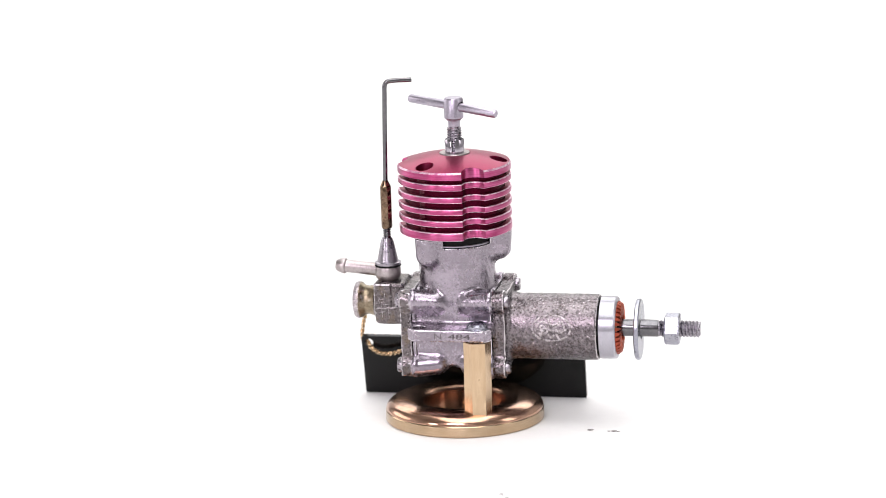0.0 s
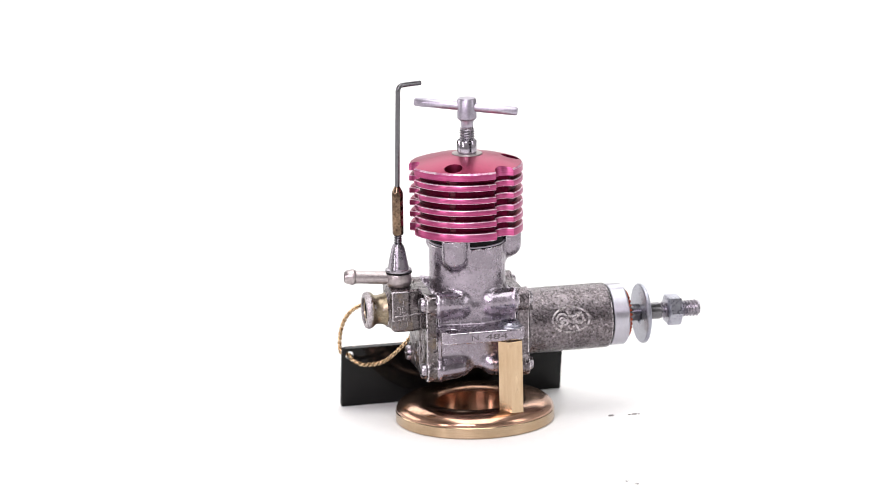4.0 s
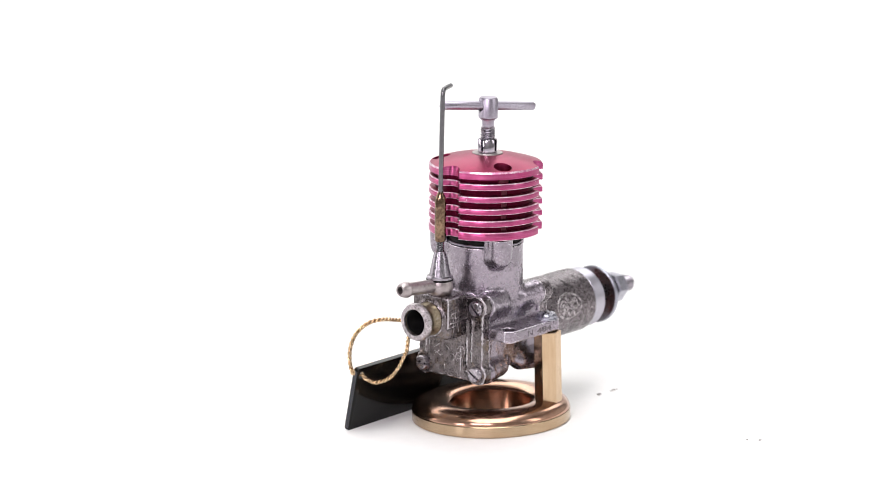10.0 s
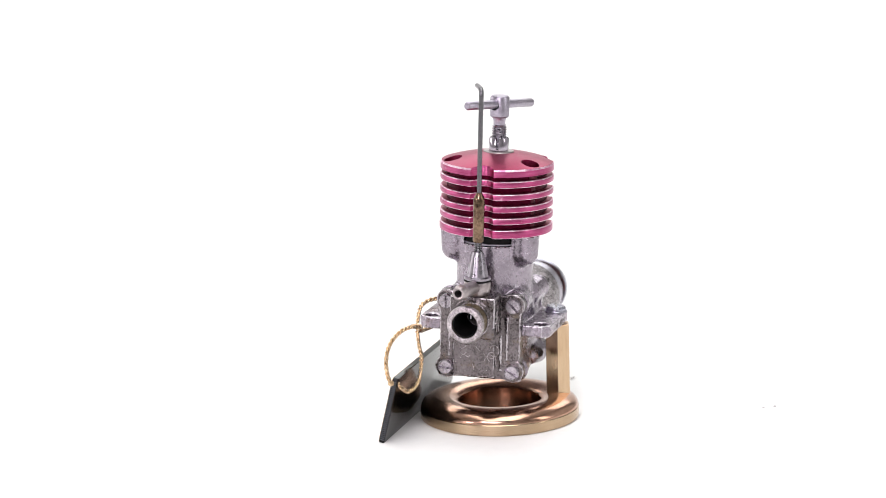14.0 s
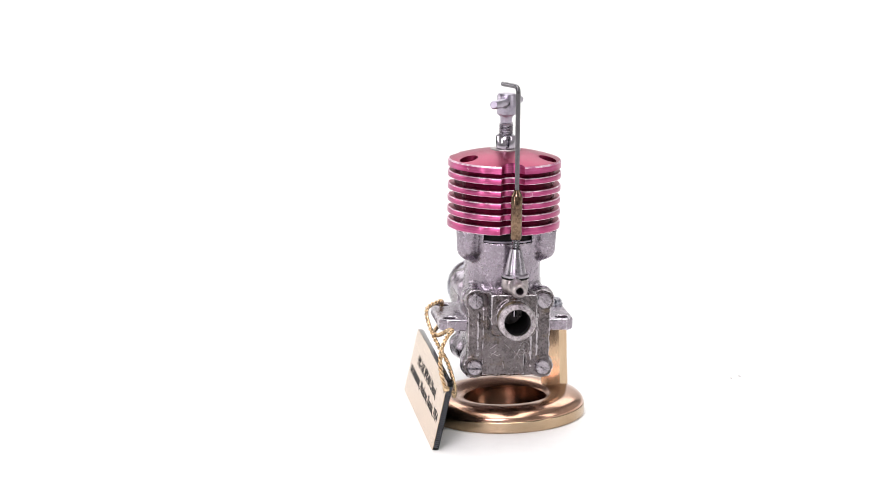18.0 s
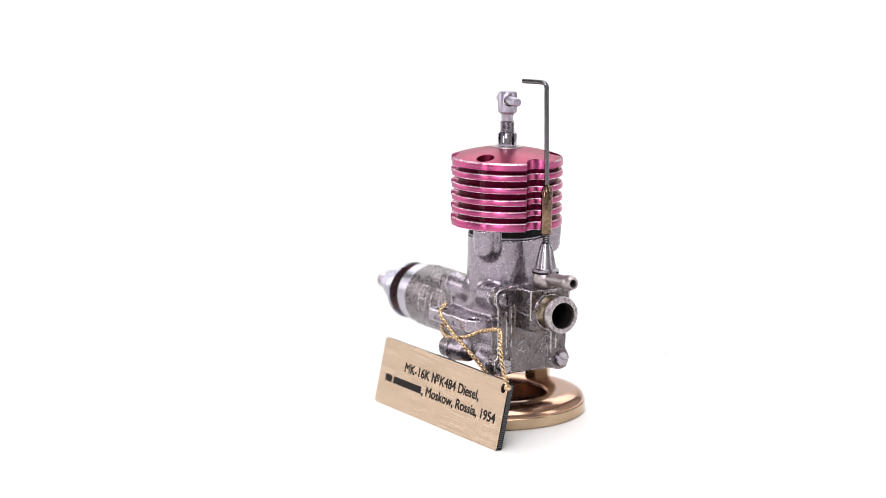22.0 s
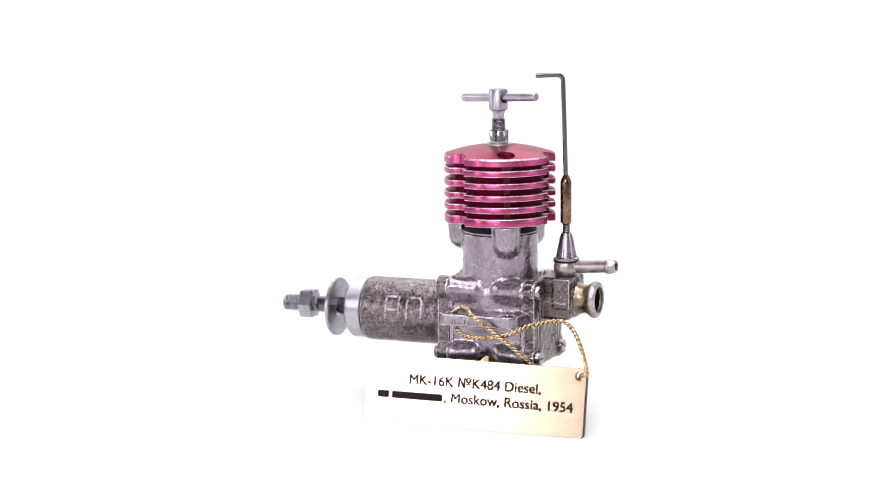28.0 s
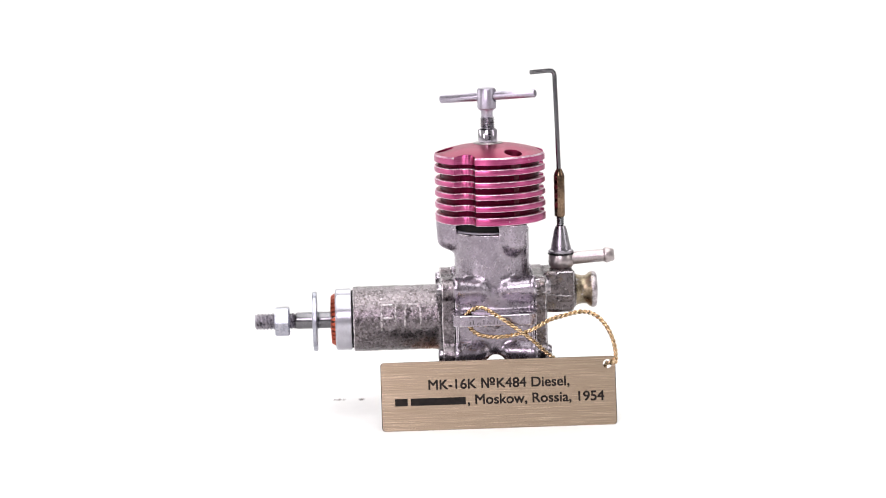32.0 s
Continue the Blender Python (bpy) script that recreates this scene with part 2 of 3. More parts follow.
def sweep(points, r, n=12, caps=True, radii=None):
    """A round bar along a smooth line of points."""
    pts = [Vector(p) for p in points]
    bm = bmesh.new()
    rings = []
    up = Vector((0.31, 0.95, 0.11)).normalized()
    for k, p in enumerate(pts):
        d = (pts[min(k + 1, len(pts) - 1)] - pts[max(k - 1, 0)]).normalized()
        side = d.cross(up).normalized()
        up = side.cross(d).normalized()
        rr = radii[k] if radii else r
        rings.append([bm.verts.new(p + rr * (math.cos(math.tau * i / n) * side + math.sin(math.tau * i / n) * up)) for i in range(n)])
    for a, b in zip(rings, rings[1:]):
        for i in range(n):
            j = (i + 1) % n
            bm.faces.new((a[i], a[j], b[j], b[i]))
    if caps:
        bm.faces.new(rings[0][::-1])
        bm.faces.new(rings[-1])
    return bm


def spline(ctrl, per=10):
    """A Catmull-Rom line through the control points."""
    c = [Vector(p) for p in ctrl]
    c = [2 * c[0] - c[1]] + c + [2 * c[-1] - c[-2]]
    out = []
    for a, b, d, e in zip(c, c[1:], c[2:], c[3:]):
        for k in range(per):
            t = k / per
            out.append(0.5 * (2 * b + (d - a) * t + (2 * a - 5 * b + 4 * d - e) * t * t + (3 * b - a - 3 * d + e) * t ** 3))
    return out + [c[-2]]


def cut(shape, cutters):
    """The shape less the cutters, as a mesh."""
    base = bpy.data.meshes.new("base")
    bmesh.ops.recalc_face_normals(shape, faces=shape.faces)
    shape.to_mesh(base)
    shape.free()
    ob = new("base", base)
    gone = []
    for c in cutters:
        me = bpy.data.meshes.new("cutter")
        bmesh.ops.recalc_face_normals(c, faces=c.faces)
        c.to_mesh(me)
        c.free()
        co = new("cutter", me)
        gone.append(co)
        mod = ob.modifiers.new("cut", "BOOLEAN")
        mod.operation, mod.object, mod.solver = "DIFFERENCE", co, "EXACT"
    bpy.context.view_layer.update()
    me = bpy.data.meshes.new_from_object(ob.evaluated_get(bpy.context.evaluated_depsgraph_get()))
    for o in (ob, *gone):
        bpy.data.objects.remove(o)
    return me


# ---- castings: a distance field with soft unions, skinned ----
def f_cyl(p, axis, c, r, a, b, rnd=0.3):
    i = "xyz".index(axis)
    j, k = [m for m in range(3) if m != i]
    d = np.hypot(p[..., j] - c[0], p[..., k] - c[1]) - r + rnd
    h = np.abs(p[..., i] - (a + b) / 2) - (b - a) / 2 + rnd
    return np.minimum(np.maximum(d, h), 0) + np.hypot(np.maximum(d, 0), np.maximum(h, 0)) - rnd


def f_box(p, c, half, rnd=0.5):
    q = np.abs(p - np.array(c)) - np.array(half) + rnd
    return np.minimum(q.max(-1), 0) + np.sqrt((np.maximum(q, 0) ** 2).sum(-1)) - rnd


def f_cap(p, a, b, ra, rb):
    a, b = np.array(a, float), np.array(b, float)
    h = np.clip(((p - a) @ (b - a)) / ((b - a) @ (b - a)), 0, 1)
    return np.sqrt(((p - a - h[..., None] * (b - a)) ** 2).sum(-1)) - (ra + (rb - ra) * h)


def soft(a, b, k):
    h = np.clip(0.5 + 0.5 * (b - a) / k, 0, 1)
    return b + (a - b) * h - k * h * (1 - h)


def skin(field, lo, hi, step):
    """Surface nets over a grid, then two pulls onto the true surface."""
    lo, hi = np.array(lo, float), np.array(hi, float)
    n = np.ceil((hi - lo) / step).astype(int) + 1
    grid = np.stack(np.meshgrid(*[lo[i] + step * np.arange(n[i]) for i in range(3)], indexing="ij"), -1)
    v = field(grid)
    inside = v < 0
    offs = [(i, j, k) for i in (0, 1) for j in (0, 1) for k in (0, 1)]

    def corner(a, o):
        return a[o[0]:n[0] - 1 + o[0], o[1]:n[1] - 1 + o[1], o[2]:n[2] - 1 + o[2]]
    count = sum(corner(inside, o).astype(int) for o in offs)
    act = (count > 0) & (count < 8)
    ids = np.full(act.shape, -1)
    ids[act] = np.arange(act.sum())
    where = np.argwhere(act)
    total, hits = np.zeros((len(where), 3)), np.zeros(len(where))
    for a in offs:
        for ax in range(3):
            if a[ax] == 1:
                continue
            b = list(a)
            b[ax] = 1
            va, vb = corner(v, a)[act], corner(v, b)[act]
            m = (va < 0) != (vb < 0)
            t = np.where(m, va / np.where(m, va - vb, 1), 0)
            p = np.array(a, float) + t[:, None] * (np.array(b) - np.array(a))
            total[m] += p[m]
            hits[m] += 1
    pts = lo + step * (where + total / hits[:, None])
    for _ in range(2):
        f0 = field(pts)
        g = np.stack([(field(pts + np.eye(3)[i] * 0.05) - f0) / 0.05 for i in range(3)], -1)
        pts = pts - np.clip(f0, -step * 0.4, step * 0.4)[:, None] * g / np.maximum((g ** 2).sum(-1), 0.25)[:, None]
    faces = []
    for ax in range(3):
        j, k = (ax + 1) % 3, (ax + 2) % 3
        sl = [slice(1, -1)] * 3
        sl[ax] = slice(0, -1)
        s2 = list(sl)
        s2[ax] = slice(1, None)
        a, b = inside[tuple(sl)], inside[tuple(s2)]
        cells = np.argwhere(a != b)
        flip = a[a != b]
        base = cells.copy()
        base[:, j] += 1
        base[:, k] += 1
        quad = []
        for dj, dk in ((-1, -1), (0, -1), (0, 0), (-1, 0)):
            c = base.copy()
            c[:, j] += dj
            c[:, k] += dk
            quad.append(ids[c[:, 0], c[:, 1], c[:, 2]])
        q = np.stack(quad, 1)
        q[~flip] = q[~flip][:, ::-1]
        faces.append(q)
    faces = np.concatenate(faces)
    me = mesh_from(pts.tolist(), faces.tolist())
    h = 0.35
    bend = sum(field(pts + d * np.eye(3)[i]) for i in range(3) for d in (-h, h)) - 6 * field(pts)
    me.attributes.new("wear", "FLOAT", "POINT").data.foreach_set("value", np.clip(bend / h ** 2, 0, 4).astype(np.float32))
    return me


CORNERS = [(y, z) for y in (-8.7, 8.7) for z in (-8.6, 8.6)]


def f_flange(p, x0, x1, half=10.1, lobe=3.0, k=1.6):
    d = f_box(p, ((x0 + x1) / 2, 0, 0), ((x1 - x0) / 2, half, half + 0.3), 0.2)
    for y, z in CORNERS:
        d = soft(d, f_cyl(p, "x", (y, z), lobe, x0, x1, 0.2), k * 0.4)
    return d


# ---- turntable and backdrop ----
def slab(bm, lo, hi):
    bmesh.ops.create_cube(bm, size=1, matrix=Matrix.Translation([(a + b) / 2 for a, b in zip(lo, hi)]) @ Matrix.Diagonal([b - a for a, b in zip(lo, hi)] + [1]))
    return bm


def studio():
    line = [(y, -3.2) for y in (-420, 0, 600, 1500, 1750)]
    line += [(1750 + 700 * math.sin(a), -3.2 + 700 * (1 - math.cos(a))) for a in [math.pi / 2 * i / 12 for i in range(1, 13)]]
    line += [(2450, 1400)]
    under = [(y, z - 0.6) if z < 0 else (y + 0.6, z - 0.6 * (z < 600)) for y, z in line]
    bm = bmesh.new()
    rows = [[bm.verts.new((x, y, z)) for y, z in line + under[::-1]] for x in (-1500, 1500)]
    n = len(rows[0])
    for i in range(n):
        bm.faces.new((rows[0][i], rows[0][(i + 1) % n], rows[1][(i + 1) % n], rows[1][i]))
    bm.faces.new(rows[0])
    bm.faces.new(rows[1][::-1])
    sheet = part("backdrop", bm, WHITE, None, smooth=40)
    tagged(sheet, "white seamless paper sweep under and behind the turntable", "backdrop", kind="structure")
    # unseen room shell, added to close the set and tone the metal's reflections
    tagged(part("ground", slab(bmesh.new(), (-1900, -2100, -60), (1900, 2700, -4)), ROOM, None), "unseen plain pale grey floor under the paper, added for the reflections", "floor", kind="structure")
    for name, lo, hi in (("wall_north", (-1900, 2700, -4), (1900, 2800, 2200)), ("wall_south", (-1900, -2200, -4), (1900, -2100, 2200)),
                         ("wall_east", (1900, -2200, -4), (2000, 2800, 2200)), ("wall_west", (-2000, -2200, -4), (-1900, 2800, 2200))):
        tagged(part(name, slab(bmesh.new(), lo, hi), ROOM, None), "unseen plain pale grey wall, added for the reflections", "wall", kind="structure")
    tagged(part("ceiling", slab(bmesh.new(), (-2000, -2200, 2200), (2000, 2800, 2300)), ROOM, None), "unseen plain pale grey ceiling, added for the reflections", "ceiling", kind="structure")
    disc = thing("turntable", "round white display turntable turning slowly", "turntable")
    part("plate", lathe([(0, -3), (168, -3), (170, -2.5), (170, -0.4), (169.4, 0), (120, 0), (0, 0)], 128), WHITE, disc)
    part("rim", tube(170.8, 170.02, -2.9, -0.3, 0.2, 128), WHITE, disc)


studio()


# ---- ring stand ----
def ring_stand():
    at = pose(-4.1 * MM, -5.35 * MM, 0)
    ob = thing("ring_stand", "polished bronze ring stand with a hexagonal brass post, on the turntable", "stand", at)
    part("foot_band", lathe([(15, 0), (20.1, 0), (20.5, 0.3), (20.5, 2.75), (20.35, 2.95), (15, 2.95)], 128, closed=True), TURNED_BRONZE, ob,
         "satin turned lower band of the ring", smooth=30)
    prof = [(15, 2.9), (20.1, 2.9), (20.36, 3.0)]
    for k in range(1, 15):
        a = math.pi / 2 * k / 14
        prof.append((15.0 + 5.36 * math.cos(a), 3.0 + 2.95 * math.sin(a)))
    for k in range(1, 13):
        a = math.radians(60) * k / 12
        prof.append((15.0 - 4.6 * math.sin(a), 3.95 + 2.0 * math.cos(a)))
    prof += [(10.75, 4.7), (10.6, 4.5), (10.6, 0.6), (15, 0.6)]
    part("ring", lathe(prof, 128, closed=True), BRONZE, ob, "polished bronze ring with a rounded top", smooth=32)
    part("base_disc", lathe([(0, 0.1), (10.58, 0.1), (10.58, 0.9), (0, 0.9)], 64), DARK_BRASS, ob, "dull bronze disc inside the ring")
    hexa = [(3.46 * math.cos(math.radians(60 * i + 4)), 3.46 * math.sin(math.radians(60 * i + 4))) for i in range(6)]
    bm = prism(hexa, 4.3, 23.75, 0.15)
    bm.transform(Matrix.Translation((3.3, -15.06, 0)))
    part("post", bm, BRASS, ob, "hexagonal brass spacer post", smooth=20)


ring_stand()


# ---- engine ----
engine = thing("model_engine", "model diesel engine of grey cast aluminium with pink finned head", "engine", ENGINE_AT)


def crankcase():
    def field(p):
        d = f_cyl(p, "x", (0, 0), 9.3, -10.1, 10.1, 0.4)
        d = soft(d, f_cyl(p, "z", (0, 0), 9.75, 0, 25.3, 0.3), 3.2)
        d = soft(d, f_box(p, (0, 0, -0.4), (10.1, 9.55, 8.5), 1.3), 1.8)
        for y, z in CORNERS:
            d = soft(d, f_cap(p, (-9.6, y, z), (-4.2, y * 0.96, z * 0.96), 3.0, 2.7), 1.5)
            d = soft(d, f_cap(p, (9.6, y, z), (4.2, y * 0.96, z * 0.96), 3.0, 2.7), 1.5)
        d = soft(d, f_flange(p, -10.25, -9.4), 0.6)
        d = soft(d, f_flange(p, 9.4, 10.25), 0.6)
        # head bosses
        for ang in (0, 120, 240):
            c, s = math.cos(math.radians(ang)), math.sin(math.radians(ang))
            d = soft(d, f_cap(p, (11.45 * c, 11.45 * s, 30), (11.1 * c, 11.1 * s, 20.7), 3.2, 3.0), 2.7)
        d = np.maximum(d, p[..., 2] - 25.3)
        for ang in (60, 180, 300):
            c, s = math.cos(math.radians(ang)), math.sin(math.radians(ang))
            q = np.stack([p[..., 0] * c + p[..., 1] * s, -p[..., 0] * s + p[..., 1] * c, p[..., 2]], -1)
            d = np.maximum(d, -f_box(q, (12, 0, 25.8), (6, 6.2, 3.4), 0.2))
        # bore
        d = np.maximum(d, -f_cyl(p, "z", (0, 0), 8.9, 18, 40, 0.1))
        # mounting lugs
        for sgn in (-1, 1):
            lug = f_box(p, (0.35, sgn * 11.2, 1.6), (10.7, 6.0, 1.5), 0.45)
            c1 = (np.abs(p[..., 0] - 0.35) + np.abs(p[..., 1]) - 26.0) * 0.7071
            lug = np.maximum(lug, c1)
            d = soft(d, lug, 0.9)
        for x in (-7.6, 7.4):
            for y in (-14.4, 14.4):
                d = np.maximum(d, -f_cyl(p, "z", (x, y), 1.75, -3, 8, 0.05))
        # uneven casting skin
        d = d + 0.03 * np.sin(p[..., 0] * 0.9 + np.sin(p[..., 1] * 1.3 + p[..., 2] * 0.4) * 2.3) * np.sin(p[..., 2] * 0.8 + np.sin(p[..., 1] * 0.7 + p[..., 0]) * 1.9)
        return d
    me = skin(field, (-12.6, -18.2, -12.6), (15.2, 18.2, 26.0), 0.25)
    return part("crankcase", me, CAST, engine, "grey cast aluminium crankcase with mounting lugs", smooth=60)


case = crankcase()


def barrel_scratches():
    rng = random.Random(11)
    for k in range(26):
        a, z = math.radians(rng.uniform(0, 360)), rng.uniform(12.5, 20.5)
        da, dz = rng.uniform(-0.12, 0.12), rng.uniform(-1.6, 1.6)
        line = [(9.78 * math.cos(a + da * i / 5), 9.78 * math.sin(a + da * i / 5), z + dz * i / 5) for i in range(6)]
        part("scratch", sweep(line, rng.uniform(0.05, 0.1), 5), LIP, case, smooth=180)
    for k in range(14):
        side, x, z = rng.choice((-1, 1)), rng.uniform(-9.5, 9.5), rng.uniform(0.5, 2.7)
        line = [(x + rng.uniform(-0.7, 0.7) * i / 4, side * 17.2, z + 0.3 * math.sin(k + i) * i / 4) for i in range(5)]
        part("scratch", sweep(line, rng.uniform(0.04, 0.08), 5), LIP, case, smooth=180)


barrel_scratches()


def front_housing():
    def field(p):
        d = f_flange(p, 10.4, 13.6, half=9.8, lobe=2.9)
        d = soft(d, f_cyl(p, "x", (0, 0), 8.45, 11, 36.6, 0.5), 2.0)
        d = d + 0.05 * np.sin(p[..., 0] * 1.3 + p[..., 1] * 0.8) * np.sin(p[..., 2] * 1.5 + p[..., 0] * 0.7)
        return d
    me = skin(field, (9.8, -12.4, -12.4), (37.2, 12.4, 12.4), 0.3)
    return part("front_housing", me, CAST_DARK, engine, "dark weathered cast shaft housing with a worn emblem", smooth=60)


housing = front_housing()


def on_housing(x, z, side, lift=-0.27):
    r = 8.45 + lift
    return (x, side * math.sqrt(max(r * r - z * z, 0.1)), z)


def emblems():
    """Worn raised marks: an oval with a cross bar on one side, square strokes on the other."""
    def oval(cx, cz, rx, rz, a0=0, a1=360):
        return [on_housing(cx + rx * math.cos(math.radians(a)), cz + rz * math.sin(math.radians(a)), -1) for a in range(a0, a1 + 1, 12)]

    def stroke(pts, side):
        out = []
        for (xa, za), (xb, zb) in zip(pts, pts[1:]):
            out += [on_housing(xa + (xb - xa) * k / 8, za + (zb - za) * k / 8, side) for k in range(8)]
        return out + [on_housing(*pts[-1], side)]
    for line in (oval(25.2, 1.6, 4.9, 3.1), oval(22.9, 1.7, 1.5, 1.5), stroke([(21.0, 1.1), (23.6, 1.7), (26.1, 0.9), (29.2, 1.4)], -1),
                 stroke([(23.1, 1.3), (22.2, -0.9)], -1), stroke([(26.2, 0.9), (27.2, -1.0)], -1), stroke([(25.6, 1.5), (28.2, 3.3)], -1), stroke([(24.2, 3.9), (25.0, 2.4), (26.9, 2.6)], -1),
                 stroke([(24.4, 0.3), (25.2, -0.7), (26.0, 0.2)], -1), oval(27.4, 1.9, 1.1, 1.2), oval(22.9, 1.7, 0.6, 0.6)):
        part("emblem", sweep(line, 0.42, 8), WORN, housing, smooth=180)
    for line in (stroke([(29.2, -1.8), (29.2, 4.6), (25.6, 4.6), (25.6, -0.5)], 1), stroke([(29.0, 1.4), (26.4, 1.4)], 1),
                 stroke([(23.2, -1.8), (23.2, 3.6), (22.4, 4.6), (19.9, 4.6), (19.1, 3.6), (19.1, -1.8)], 1)):
        part("emblem", sweep(line, 0.42, 8), WORN, housing, smooth=180)


emblems()


def rear_cover():
    def field(p):
        d = f_flange(p, -13.2, -10.4, half=10.5, lobe=2.85)
        # ribbed and chipped flange edge
        chip = np.sin(p[..., 2] * 3.1 + np.sin(p[..., 2] * 1.7) * 1.5) * np.sin(p[..., 0] * 1.9 + 0.6)
        d = d + 0.09 * chip * (np.abs(p[..., 1]) > 9.6)
        d = soft(d, f_box(p, (-13.2, 1.4, -1.9), (0.5, 5.4, 8.6), 0.3), 0.7)
        for y, z0, z1 in ((-5.6, -8.4, 5.0), (-7.2, -5.6, 5.2), (7.9, -5.6, 5.4)):
            d = soft(d, f_box(p, (-13.2, y, (z0 + z1) / 2), (0.2, 0.25, (z1 - z0) / 2), 0.1), 0.5)
        d = soft(d, f_box(p, (-17.0, 0, 6.5), (3.9, 5.6, 5.5), 1.1), 0.5)
        d = soft(d, f_box(p, (-18.7, 0, 7.9), (2.3, 5.85, 3.9), 0.4), 0.3)
        d = soft(d, f_cyl(p, "x", (0, 6.04), 4.7, -21.6, -14, 0.4), 0.8)
        d = np.maximum(d, -f_cyl(p, "x", (0, 6.04), 3.3, -30, -14.6, 0.1))
        return d + 0.05 * np.sin(p[..., 1] * 1.9 + p[..., 0]) * np.sin(p[..., 2] * 1.6)
    me = skin(field, (-22.2, -12.4, -12.4), (-9.9, 12.4, 12.9), 0.25)
    return part("rear_cover", me, COVER, engine, "dark cast rear cover with the carburettor block", smooth=60)


cover = rear_cover()


def gasket(x0, x1):
    me = skin(lambda p: f_flange(p, x0, x1, half=10.1, lobe=2.75) + 0.15, (x0 - 0.3, -12.2, -12.2), (x1 + 0.3, 12.2, 12.2), 0.2)
    return part("gasket", me, GASKET, engine, "thin dark joint gasket", smooth=60)


gasket(-10.7, -10.0)
gasket(10.0, 10.7)

# bright scratches on the cover's face
for ax, ay, bx, by in ((-2.9, -6.2, -1.2, -4.2), (-2.8, -4.0, -1.3, -6.4), (3.0, -2.4, 5.0, -3.9), (3.2, -4.3, 4.6, -5.4), (2.6, -5.6, 4.9, -4.6),
                       (-0.2, -3.6, 0.9, -2.6), (-4.6, -7.4, -4.2, -3.6), (1.2, -8.8, 1.6, -7.2)):
    line = [(-13.74, ax + (bx - ax) * k / 5 + 0.1 * math.sin(k * 2), ay + (by - ay) * k / 5) for k in range(6)]
    part("scratch", sweep(line, 0.1, 5), LIP, cover, smooth=180)
for cy, cz, ry, rz in ((-4.0, -3.4, 1.2, 1.5), (-3.2, -4.6, 0.9, 0.8)):
    line = [(-13.74, cy + ry * math.cos(k * 0.42), cz + rz * math.sin(k * 0.42)) for k in range(14)]
    part("scratch", sweep(line, 0.09, 5), LIP, cover, smooth=180)
for x, z0, z1 in ((-18.9, 3.0, 7.5), (-18.2, 4.4, 9.4), (-17.2, 2.6, 6.2), (-19.6, 6.6, 8.2)):
    line = [(x + 0.15 * math.sin(k * 1.7), -5.87, z0 + (z1 - z0) * k / 5) for k in range(6)]
    part("scratch", sweep(line, 0.08, 5), LIP, cover, smooth=180)
# casting seam round the carburettor block
for side in (-1, 1):
    line = [(-20.3 + 7.0 * k / 9, side * (5.62 + 0.24 * (k < 6)), 5.35 + 0.12 * math.sin(k * 2.1) + 0.05 * k) for k in range(10)]
    part("casting_seam", sweep(line, 0.2, 6), LIP, cover, smooth=180)
    line = spline([(-13.3, side * 11.0, 7.0), (-13.35, side * 10.9, 10.2), (-13.3, side * 8.2, 11.3), (-13.3, side * 5.4, 10.7), (-13.3, side * 3.0, 12.2)], 6)
    part("casting_seam", sweep(line, 0.13, 6), LIP, cover, smooth=180)
for x, z in ((-18.9, 4.4), (-17.9, 6.4), (-18.8, 7.8)):
    part("scratch", sweep([(x - 0.6, -5.87, z), (x, -5.87, z + 0.06), (x + 0.9, -5.87, z + 0.2)], 0.12, 5), LIP, cover, smooth=180)


def slotted_screw(parent, at, turn, r=1.75, h=1.5, material=SCREW, name="cover_screw", facing=-1):
    head = lathe([(0, 0), (r, 0), (r, h * 0.6), (r * 0.86, h * 0.92), (0, h)], 28)
    groove = bmesh.new()
    bmesh.ops.create_cube(groove, size=1)
    groove.transform(pose(0, 0, h, 0, 0, turn) @ Matrix.Diagonal((r * 3, 0.55, 2.0, 1)))
    me = cut(head, [groove])
    if facing in (-1, 1):
        me.transform(pose(0, 0, 0, 0, 90 * facing, 0))
    me.transform(Matrix.Translation(at))
    return part(name, me, material, parent, smooth=35)


for (y, z), turn in zip(CORNERS, (60, 45, 88, 5)):
    slotted_screw(engine, (-13.15, y, z), turn, r=1.95)
for (y, z), turn in zip(CORNERS, (40, 10, 60, 85)):
    slotted_screw(engine, (13.55, y, z), turn, r=1.7, h=1.3, name="housing_screw", facing=1)

# lug bolt above the post
slotted_screw(engine, (7.4, -14.5, 3.1), 15, r=2.6, h=1.55, material=BRIGHT_ZINC, name="mounting_bolt", facing=0)
part("bolt_washer", tube(2.95, 1.7, 3.06, 3.4, 0.1, 36, at=(7.4, -14.5, 0)), BRIGHT_ZINC, engine)

# liner seen through the slots under the head
part("liner", tube(9.35, 8.0, 21.5, 25.45, 0.1), GASKET, engine, "black liner edge under the head")
part("liner_ring", tube(9.72, 9.1, 22.6, 23.05, 0.1), STEEL, engine, "bright steel liner ring")

# ---- cylinder head ----
FINS = [(25.4, 27.6), (28.95, 30.6), (32.0, 33.6), (35.1, 36.7), (38.25, 39.95)]
HEAD_R = 14.42


def fin_outline(radius=HEAD_R, n=240, inset=0.0):
    out = []
    for i in range(n):
        a = math.tau * i / n
        r = radius
        for notch in (60, 180, 300):
            d = (a - math.radians(notch) + math.pi) % math.tau - math.pi
            s = 15.0 * math.sin(d)
            if abs(d) < 1 and abs(s) < 3.0:
                r = min(r, 15.0 * math.cos(d) - math.sqrt(9.0 - s * s) - inset)
        out.append((r * math.cos(a), r * math.sin(a)))
    return out


